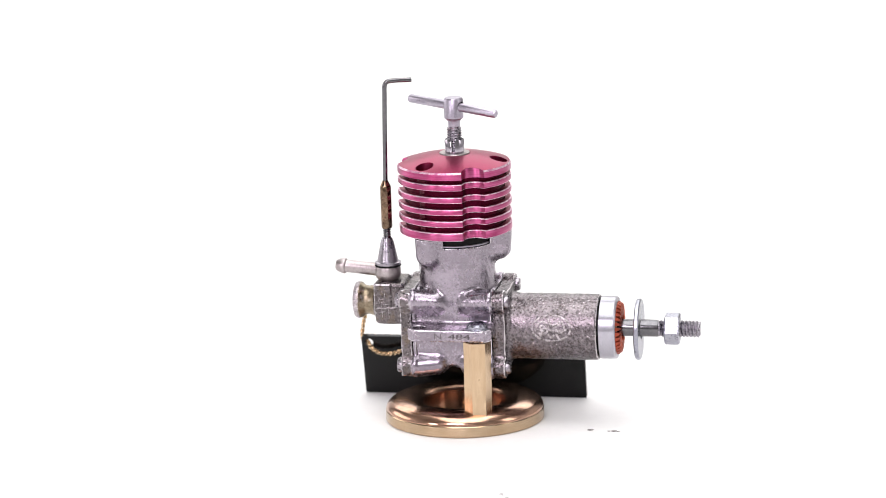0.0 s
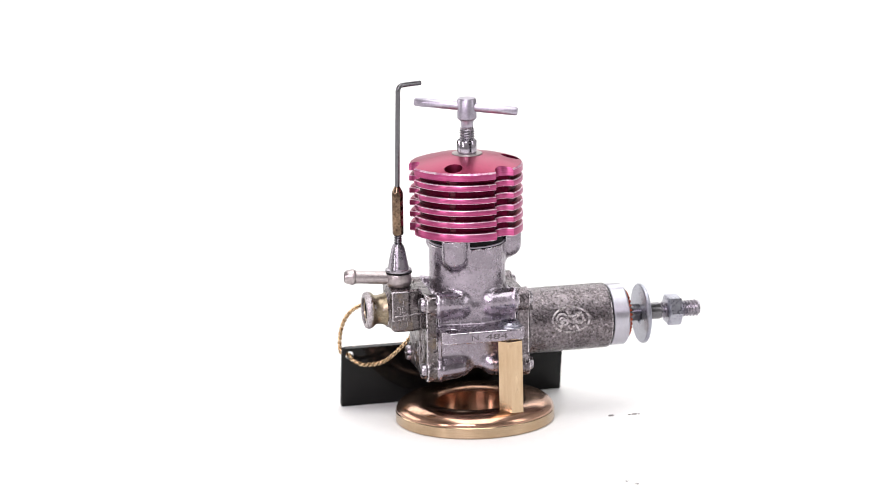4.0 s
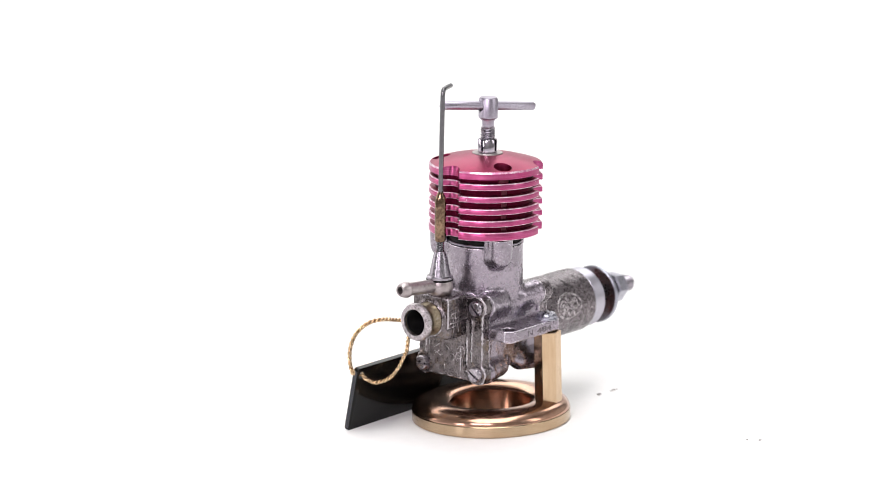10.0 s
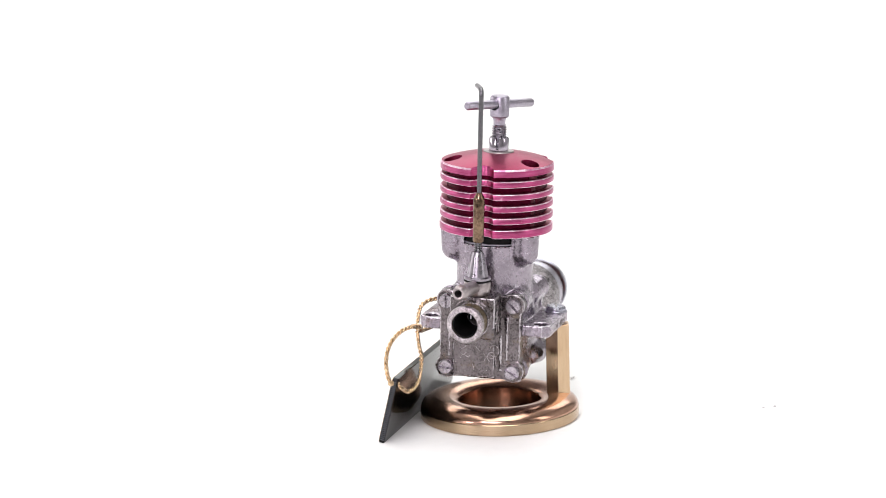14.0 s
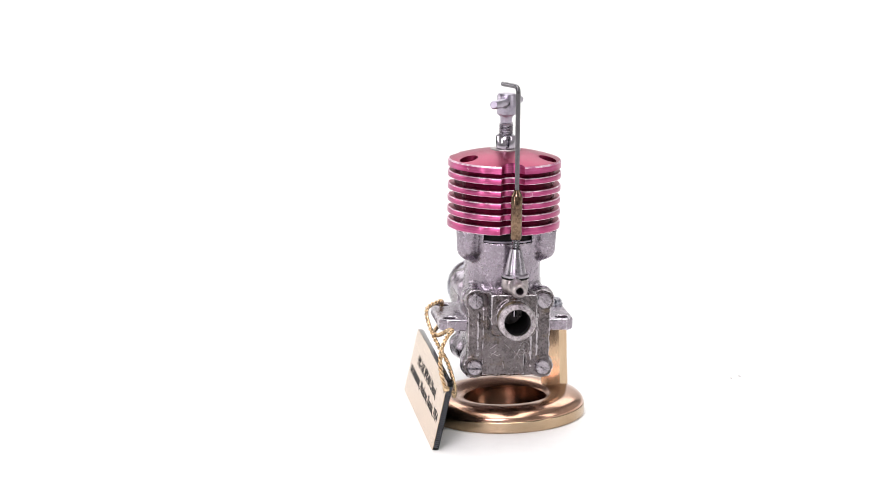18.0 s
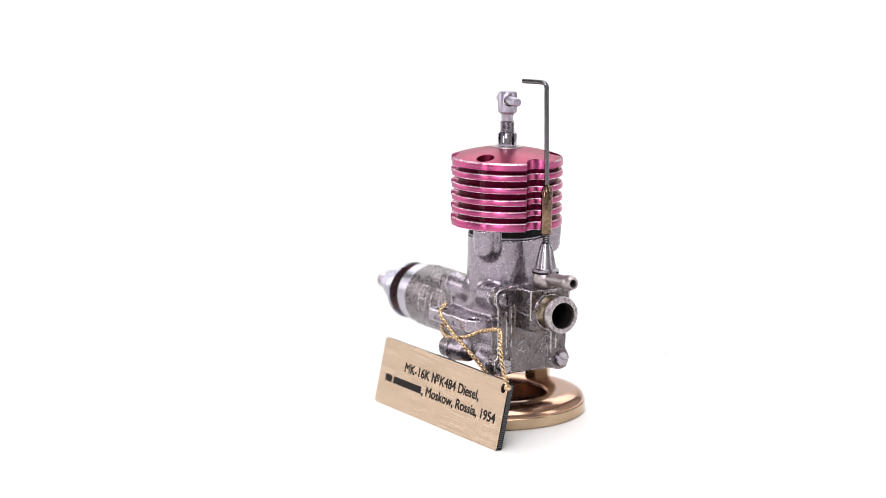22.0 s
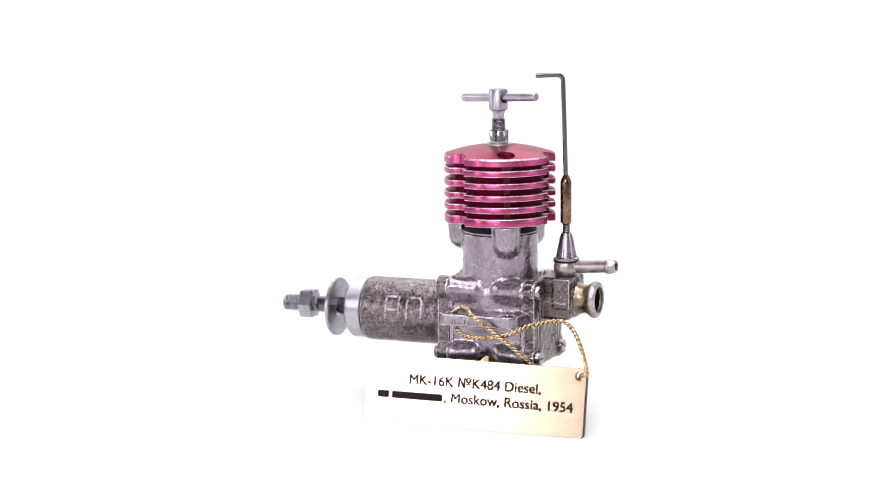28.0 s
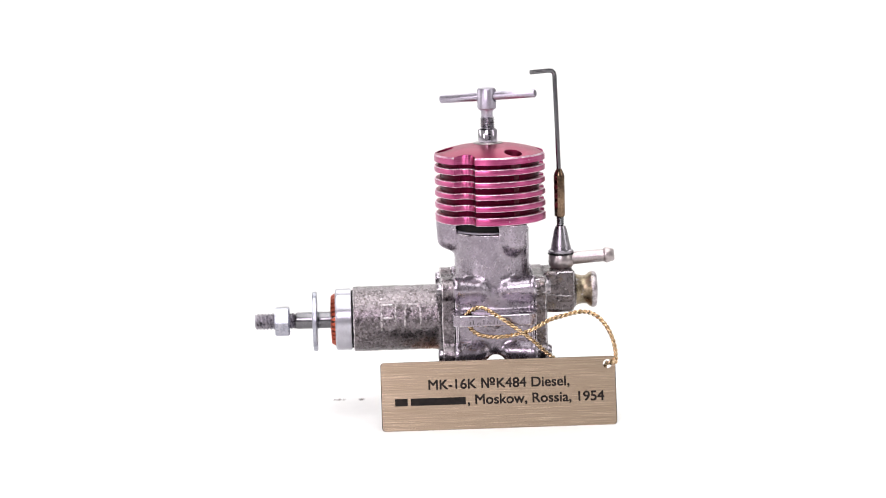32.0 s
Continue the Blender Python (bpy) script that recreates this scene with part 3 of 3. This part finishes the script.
HOLES = [(11.5 * math.cos(math.radians(a)), 11.5 * math.sin(math.radians(a))) for a in (0, 119, 241)]


def cylinder_head():
    # core painted darker than the fins to shade the gaps
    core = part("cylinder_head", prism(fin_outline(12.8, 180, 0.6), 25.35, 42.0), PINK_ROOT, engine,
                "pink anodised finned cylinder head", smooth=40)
    outline = fin_outline()
    n = len(outline)
    for z0, z1 in FINS:
        bm = bmesh.new()
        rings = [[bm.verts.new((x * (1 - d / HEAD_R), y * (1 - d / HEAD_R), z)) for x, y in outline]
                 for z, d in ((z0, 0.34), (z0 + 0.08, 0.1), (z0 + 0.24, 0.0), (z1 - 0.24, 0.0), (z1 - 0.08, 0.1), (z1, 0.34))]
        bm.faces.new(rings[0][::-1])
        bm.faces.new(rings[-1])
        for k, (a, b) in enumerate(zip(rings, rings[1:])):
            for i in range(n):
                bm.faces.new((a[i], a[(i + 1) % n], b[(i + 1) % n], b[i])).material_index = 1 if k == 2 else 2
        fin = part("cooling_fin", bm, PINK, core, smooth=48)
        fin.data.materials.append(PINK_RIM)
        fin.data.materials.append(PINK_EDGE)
    # domed top plate
    bm = bmesh.new()
    rings = []
    for z, cap in [(41.05, 99), (42.5, 99), (None, 98)] + [(None, HEAD_R * (1 - i / 12)) for i in range(1, 12)]:
        ring = []
        for x, y in outline:
            r = math.hypot(x, y) - (0.32 if cap == 98 else 0.0)
            k = min(r, cap - 0.0001 * r) / math.hypot(x, y)
            q = k * math.hypot(x, y) / HEAD_R
            ring.append(bm.verts.new((x * k, y * k, 42.82 + 2.5 * (1 - q * q) if z is None else z)))
        rings.append(ring)
    for a, b in zip(rings, rings[1:]):
        for i in range(n):
            bm.faces.new((a[i], a[(i + 1) % n], b[(i + 1) % n], b[i]))
    bm.faces.new(rings[0][::-1])
    bm.faces.new(rings[-1])
    me = cut(bm, [lathe([(0, 40), (2.3, 40), (2.3, 46), (0, 46)], 36, at=(x, y, 0)) for x, y in HOLES])
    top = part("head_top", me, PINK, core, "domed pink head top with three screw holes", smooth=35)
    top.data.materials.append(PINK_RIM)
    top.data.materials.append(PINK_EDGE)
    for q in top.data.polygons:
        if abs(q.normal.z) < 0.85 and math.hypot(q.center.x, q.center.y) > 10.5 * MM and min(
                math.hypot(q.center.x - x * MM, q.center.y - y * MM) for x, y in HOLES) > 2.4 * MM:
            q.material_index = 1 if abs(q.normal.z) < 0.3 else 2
    for x, y in HOLES:
        part("head_screw", lathe([(0, 25), (1.5, 25), (1.5, 39), (2.0, 39.2), (2.0, 40.9), (1.6, 41.3), (0, 41.3)], 24, at=(x, y, 0)), SHANK, engine)


cylinder_head()


# ---- compression screw ----
def compression_screw():
    hub = cut(lathe([(0, 53.9), (2.1, 53.9), (2.45, 54.3), (2.45, 58.9), (2.1, 59.4), (0, 59.5)], 40),
              [lathe([(0, -4), (1.35, -4), (1.35, 4), (0, 4)], 24, "x", (0, 0, 57.2))])
    hub.transform(pose(0.4, -0.2, 0) @ pose(0, 0, 0, 0, 0, -23))
    screw = part("compression_screw", hub, STEEL, engine, "bright steel compression screw head", smooth=35)
    part("neck", lathe([(0, 51.8), (1.5, 51.8), (1.55, 53.2), (1.9, 54.0), (0, 54.0)], 28, at=(0.4, -0.2, 0)), STEEL, screw)
    part("screw_thread", thread(1.95, 44.5, 52.2, 0.64, 0.36, at=(0.35, -0.2, 0)), THREAD, screw)
    sleeve = lathe([(1.9, 45.4), (2.3, 45.4), (2.45, 45.6), (2.5, 48.5), (2.3, 48.8), (1.9, 48.8)], 40, closed=True)
    slots = []
    for a in (5, 95):
        bm = bmesh.new()
        bmesh.ops.create_cube(bm, size=1)
        bm.transform(pose(0, 0, 48.0, 0, 0, a) @ Matrix.Diagonal((9, 0.75, 4.2, 1)))
        slots.append(bm)
    me = cut(sleeve, slots)
    me.transform(Matrix.Translation((0.3, -0.2, 0)))
    part("lock_nut", me, POLISHED, screw, "bright cross-slotted lock collar", smooth=35)
    part("washer", tube(3.9, 1.9, 44.75, 45.4, 0.15, at=(0.3, -0.2, 0)), SILVER, screw, "thin pale washer")
    bar = sweep([(-11.9, 4.95, 58.25), (-11.6, 4.8, 58.2), (-4, 1.55, 57.6), (4, -1.9, 56.95), (11.8, -5.3, 56.3), (12.2, -5.45, 56.25)], 1.0, 20,
                radii=[0.85, 1.08, 1.12, 1.12, 1.08, 0.85])
    part("tommy_bar", bar, STEEL, screw, "bright steel tommy bar", smooth=40)


compression_screw()


# ---- carburettor: intake, fuel nipple, needle ----
def carburettor():
    prof = [(3.3, -14.5), (4.4, -14.5), (4.5, -21.2), (3.95, -22.2), (3.7, -23.4), (3.8, -24.4), (4.5, -25.2), (4.75, -25.8), (4.7, -26.4), (4.3, -26.9),
            (3.6, -26.9), (3.3, -26.4)]
    intake = part("intake_tube", lathe(prof, 56, "x", (0, 0.1, 6.04), closed=True), NICKEL, engine, "tarnished nickel intake tube")
    part("lip", lathe([(3.35, -27.05), (3.9, -27.15), (4.5, -26.9), (4.82, -26.2), (4.7, -25.6), (4.3, -25.9), (3.35, -25.9)], 56, "x", (0, 0.1, 6.04), closed=True), LIP, intake,
         "worn pale flared lip")
    # separate black lining along the inside of the tube
    part("bore", tube(3.32, 3.05, -26.2, -14.65, 0.05, 40, "x", (0, 0.1, 6.04)), GASKET, intake, "bore with a black lining")
    part("spray_jet", rod(0.45, 6.3, 9.4, 0.15, 16, at=(-21.2, 0.1, 0)), POLISHED, intake, "bright spray jet in the intake")
    # banjo and nipple
    ball = lathe([(0, 11.9), (2.6, 11.9), (3.2, 12.5), (3.4, 13.6), (3.3, 14.9), (2.9, 15.8), (0, 15.8)], 40, at=(-18.1, -0.45, 0))
    banjo = part("fuel_banjo", ball, SILVER, engine, "matt silver fuel banjo fitting")
    prof = [(0.95, -31.9), (1.35, -31.95), (1.7, -31.4), (2.05, -29.9), (2.0, -29.5), (1.7, -29.2), (1.65, -28.6), (1.7, -21), (1.8, -19), (0.95, -19)]
    bm = lathe(prof, 36, "x", closed=True)
    bm.transform(Matrix.Translation((-18.1, -0.45, 14.1)) @ pose(0, 0, 0, 0, 4.2, -4.1) @ Matrix.Translation((18.1, 0, 0)))
    part("fuel_nipple", bm, SILVER, banjo, "matt silver fuel nipple with a barbed end")
    needle = part("needle_valve", lathe([(0, 15.7), (3.25, 15.7), (3.35, 16.0), (3.35, 16.5), (2.75, 16.7), (1.75, 21.6), (1.3, 22.9), (0, 22.9)], 36, at=(-18.05, -0.45, 0)), SATIN,
                  engine, "satin steel needle valve cone")
    # black ring added in place of the groove between cone and banjo
    part("base_groove", tube(3.42, 1.5, 15.45, 16.0, 0.12, 36, at=(-18.05, -0.45, 0)), GASKET, needle, "thin black ring drawn for the dark groove under the cone")
    part("needle_thread", thread(1.05, 22.5, 25.8, 0.6, 0.22, 20, at=(-18.02, -0.45, 0)), DARK_STEEL, needle)
    part("needle_sleeve", lathe([(0, 25.4), (1.25, 25.4), (1.43, 25.7), (1.43, 36.1), (1.25, 36.7), (0.65, 37.9), (0, 37.9)], 24, at=(-17.95, -0.42, 0)), DARK_BRASS, needle,
         "tarnished brass needle sleeve", smooth=35)
    line = spline([(-17.93, -0.41, 36.8), (-17.6, -0.3, 50), (-17.3, -0.26, 60), (-17.2, -0.24, 62.3), (-16.6, 0.03, 63.3), (-15.2, 0.67, 63.5), (-10.9, 2.66, 63.4)], 8)
    part("needle_rod", sweep(line, 0.6, 14), DARK_STEEL, needle, "bent dark steel needle rod")


carburettor()


# ---- shaft, thrust ring, washer, nut ----
def shaft_end():
    part("thrust_ring", lathe([(0, 37.0), (7.9, 37.0), (8.05, 37.15), (8.05, 40.75), (7.7, 41.2), (0, 41.2)], 72, "x"), ALU, engine, "bright turned aluminium thrust ring", smooth=25)
    # black disc fills the gap and stands in for its shade
    part("gap_shade", rod(7.5, 36.3, 37.1, 0.1, 48, "x"), GASKET, engine, "black disc painting the shade of the gap behind the thrust ring")
    # plate coloured dark so that the gaps between the red teeth look shaded
    plate = part("drive_plate", lathe([(0, 41.1), (6.1, 41.1), (6.1, 41.6), (5.2, 42.0), (0, 42.0)], 60, "x"), DARK_BRASS, engine, "drive plate, darkened for the shade between its teeth")
    teeth = bmesh.new()
    for i in range(32):
        m = pose(0, 0, 0, 11.25 * i, 0, 0)
        a = [teeth.verts.new(m @ Vector(p)) for p in ((41.15, -0.5, 6.85), (41.15, 0.5, 6.85), (41.5, 0.48, 6.75), (41.5, -0.48, 6.75),
                                                      (42.3, 0.2, 6.2), (42.3, -0.2, 6.2), (42.5, 0.1, 3.4), (42.5, -0.1, 3.4),
                                                      (41.2, -0.3, 3.4), (41.2, 0.3, 3.4))]
        for q in ((0, 1, 2, 3), (3, 2, 4, 5), (5, 4, 6, 7), (7, 6, 9, 8), (8, 9, 1, 0)):
            teeth.faces.new([a[k] for k in q])
        teeth.faces.new([a[k] for k in (1, 9, 6, 4, 2)])
        teeth.faces.new([a[k] for k in (0, 3, 5, 7, 8)])
    part("teeth", teeth, RED, plate, "copper-red radial teeth", smooth=20)
    shaft = part("drive_shaft", lathe([(0, 41.5), (2.2, 41.5), (2.2, 51.2), (2.05, 51.6), (0, 51.6)], 32, "x"), DARK_STEEL, engine, "dark steel drive shaft")
    part("shaft_thread", thread(2.25, 51.4, 62.2, 0.9, 0.42, 28, "x"), THREAD, shaft, "threaded shaft end")
    part("prop_washer", tube(7.8, 2.5, 45.9, 47.1, 0.25, 72, "x", (0, 0, -0.35)), ZINC, engine, "plain zinc-plated washer hanging on the shaft")
    nut = [(4.15 * math.cos(math.radians(60 * i + 33)), 4.15 * math.sin(math.radians(60 * i + 33))) for i in range(6)]
    bm = prism(nut, 53.1, 57.0)
    rim = [e for e in bm.edges if abs(e.verts[0].co.z - e.verts[1].co.z) < 1e-6]
    bmesh.ops.bevel(bm, geom=rim, offset=0.35, segments=1, affect="EDGES")
    bm.transform(AXIS["x"])
    part("prop_nut", bm, BRIGHT_ZINC, engine, "zinc-plated hexagonal nut", smooth=20)


shaft_end()


# ---- writing ----
def lettering(name, text, size, width, m, material, parent, depth=0.06, bold=0.03):
    """Letters as a mesh in millimetres, cap height size, scaled to a width, starting at the origin of m."""
    data = bpy.data.curves.new(name, "FONT")
    data.body, data.size, data.extrude = text, size / 0.70, depth
    ob = new(name, data)
    bpy.context.view_layer.update()
    me = bpy.data.meshes.new_from_object(ob.evaluated_get(bpy.context.evaluated_depsgraph_get()))
    bpy.data.objects.remove(ob)
    heavy = bmesh.new()
    for dx, dy, dz in ((0, 0, 0), (bold * size, 0, 0.006), (0, bold * size, 0.009), (bold * size, bold * size, 0.003)) if bold else ((0, 0, 0),):
        shifted = me.copy()
        shifted.transform(Matrix.Translation((dx, dy, dz)))
        heavy.from_mesh(shifted)
        bpy.data.meshes.remove(shifted)
    heavy.to_mesh(me)
    heavy.free()
    xs = [v.co.x for v in me.vertices]
    me.transform(m @ Matrix.Diagonal((width / (max(xs) - min(xs)), 1, 1, 1)) @ Matrix.Translation((-min(xs), 0, 0)))
    return part(name, me, material, parent, smooth=30)


def bars(name, spans, height, m, material, parent):
    for x0, x1 in spans:
        bm = prism([(x0, 0), (x1, 0), (x1, height), (x0, height)], -0.02, 0.05)
        bm.transform(m)
        part(name, bm, material, parent)


# stamping isn't cut: dark letters, with a bright offset copy painting their lit edge
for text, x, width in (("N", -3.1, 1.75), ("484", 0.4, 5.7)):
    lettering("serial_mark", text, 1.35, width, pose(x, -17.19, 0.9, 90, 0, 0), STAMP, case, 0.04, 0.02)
    lettering("stamp_highlight", text, 1.35, width, pose(x + 0.14, -17.16, 0.78, 90, 0, 0), LIP, case, 0.04, 0.02)
for k in range(13):
    x = 6.6 - 0.85 * k
    line = [(x + 0.35 * math.sin(k * 2.3) * i / 3, 17.2, 0.8 + 1.25 * (0.6 + 0.4 * math.sin(k * 1.9)) * i / 3) for i in range(4)]
    part("scratched_mark", sweep(line, 0.11, 5), STAMP, case, smooth=180)


# ---- name tag ----
TAG_AT = pose(-0.7 * MM, 17.5 * MM, 0) @ pose(0, 0, 0, 0, 0, -11.3 + 180) @ pose(0, 0, 0, -14, 0, 0)


def name_tag():
    """In its own space the tag's face looks to -y, x runs along the writing and z up the plate."""
    ob = thing("name_tag", "gold-faced black engraved plate leaning against the ring stand", "tag", TAG_AT)
    w, h, r = 30.0, 17.5, 0.9
    outline = []
    for cx, cz, a0 in ((w - r, h - r, 0), (-w + r, h - r, 90), (-w + r, r, 180), (w - r, r, 270)):
        outline += [(cx + r * math.cos(math.radians(a0 + 15 * k)), cz + r * math.sin(math.radians(a0 + 15 * k))) for k in range(7)]
    upright = pose(0, 0, 0, 90, 0, 0)
    hole = (w - 2.0, h - 2.0)

    def sheet(z0, z1, bevel, shrink=1.0):
        bm = prism([((x) * shrink, (z - h / 2) * shrink + h / 2) for x, z in outline], z0, z1, bevel)
        me = cut(bm, [lathe([(0, -5), (1.15, -5), (1.15, 5), (0, 5)], 24, at=(*hole, 0))])
        me.transform(upright)
        return me
    part("plate", sheet(-1.4, 0, 0.1), BLACK, ob, "glossy black plastic back", smooth=30)
    face = part("face", sheet(0.0, 0.12, 0.0, 0.995), GOLD_PLATE, ob, "brushed gold engraved face", smooth=30)
    lettering("lettering", "MK-16K \u2116K484 Diesel,", 2.45, 36.0, pose(-17.9, -0.14, 10.3, 90, 0, 0), INK, face, 0.02, 0.05)
    lettering("lettering", ", Moskow, Rossia, 1954", 2.45, 34.9, pose(-8.0, -0.14, 6.25, 90, 0, 0), INK, face, 0.02, 0.05)
    bars("bar", [(-26.5, -23.3), (-22.5, -8.5)], 1.85, pose(0, -0.12, 6.35, 90, 0, 0), INK, face)
    ribs = bmesh.new()
    for k in range(32):
        slab(ribs, (29.9, 0.12, 0.95 + 0.5 * k), (30.05, 1.3, 1.2 + 0.5 * k))
    part("sawn_edge", ribs, CUT_EDGE, ob, "ribbed bluish-black sawn edge")


name_tag()


# ---- gold cord ----
def cord():
    knot = Vector((-30.6, 19.6, 15.6))
    ob = thing("gold_cord", "twisted gold cord looped from the tag through a mounting lug", "cord", pose(*(knot * MM)))
    loop = [(-29.4, 18.6, 14.9), (-30.9, 19.9, 16.0), (-30.3, 20.8, 20.5), (-28.7, 20.0, 24.8), (-26.3, 17.6, 27.6), (-23.2, 15.2, 28.2),
            (-18.5, 14.2, 27.2), (-15.0, 13.6, 26.2), (-9.7, 14.2, 24.0), (-2.8, 13.3, 22.8), (2.1, 10.8, 23.0), (4.2, 8.9, 24.4), (5.0, 8.4, 26.5), (4.9, 8.2, 28.4),
            (1.8, 9.9, 30.0), (-1.0, 14.4, 28.9), (-6.1, 15.3, 25.2), (-11.2, 14.6, 21.0), (-14.6, 13.6, 17.6), (-20.5, 14.0, 13.2), (-25.5, 15.8, 12.2), (-28.6, 17.0, 13.6), (-29.3, 18.2, 15.1)]
    line = [p - knot for p in spline(loop, 14)]
    # two strands wound about each other
    length, turns = 0.0, []
    for a, b in zip(line, line[1:] + line[-1:]):
        turns.append(length / 2.5 * math.tau)
        length += (b - a).length
    side = Vector((0, 0, 1))
    strands = [[], []]
    for k, p in enumerate(line):
        d = (line[min(k + 1, len(line) - 1)] - line[max(k - 1, 0)]).normalized()
        u = d.cross(side).normalized()
        side = u.cross(d).normalized()
        for s in range(2):
            a = turns[k] + math.pi * s
            strands[s].append(p + 0.33 * (math.cos(a) * u + math.sin(a) * side))
    for st in strands:
        part("strand", sweep(st, 0.31, 7), CORD, ob, smooth=180)
    part("knot", lathe([(0, -0.9), (0.8, -0.5), (0.95, 0), (0.75, 0.6), (0, 0.9)], 14), CORD, ob)


cord()


# ---- dust on the turntable ----
def dust():
    ob = thing("dust_specks", "a few grey dust specks lying on the turntable", "dust", pose(28 * MM, -21 * MM, 0))
    rng = random.Random(4)
    for x, y, r in ((27.4, -20.9, 0.65), (33.3, -22.6, 0.6), (34.4, -23.0, 0.3), (32.0, -22.4, 0.35),
                    (3.4, -73.5, 0.35), (4.6, -76.5, 0.45)):
        bm = bmesh.new()
        bmesh.ops.create_icosphere(bm, subdivisions=2, radius=r)
        for v in bm.verts:
            v.co *= 0.8 + 0.4 * rng.random()
            v.co.x *= 1.3
            v.co.z = max(v.co.z * 0.35, -0.05) + 0.05
        bm.transform(Matrix.Translation((x - 28, y + 21, 0)))
        part("speck", bm, SPECK, ob)


dust()


# ---- the turn of the table ----
def motions():
    for ob, at in TURNING:
        walk(ob, [(float(t), pose(0, 0, 0, 0, 0, SPIN * t) @ at) for t in range(33)])


motions()
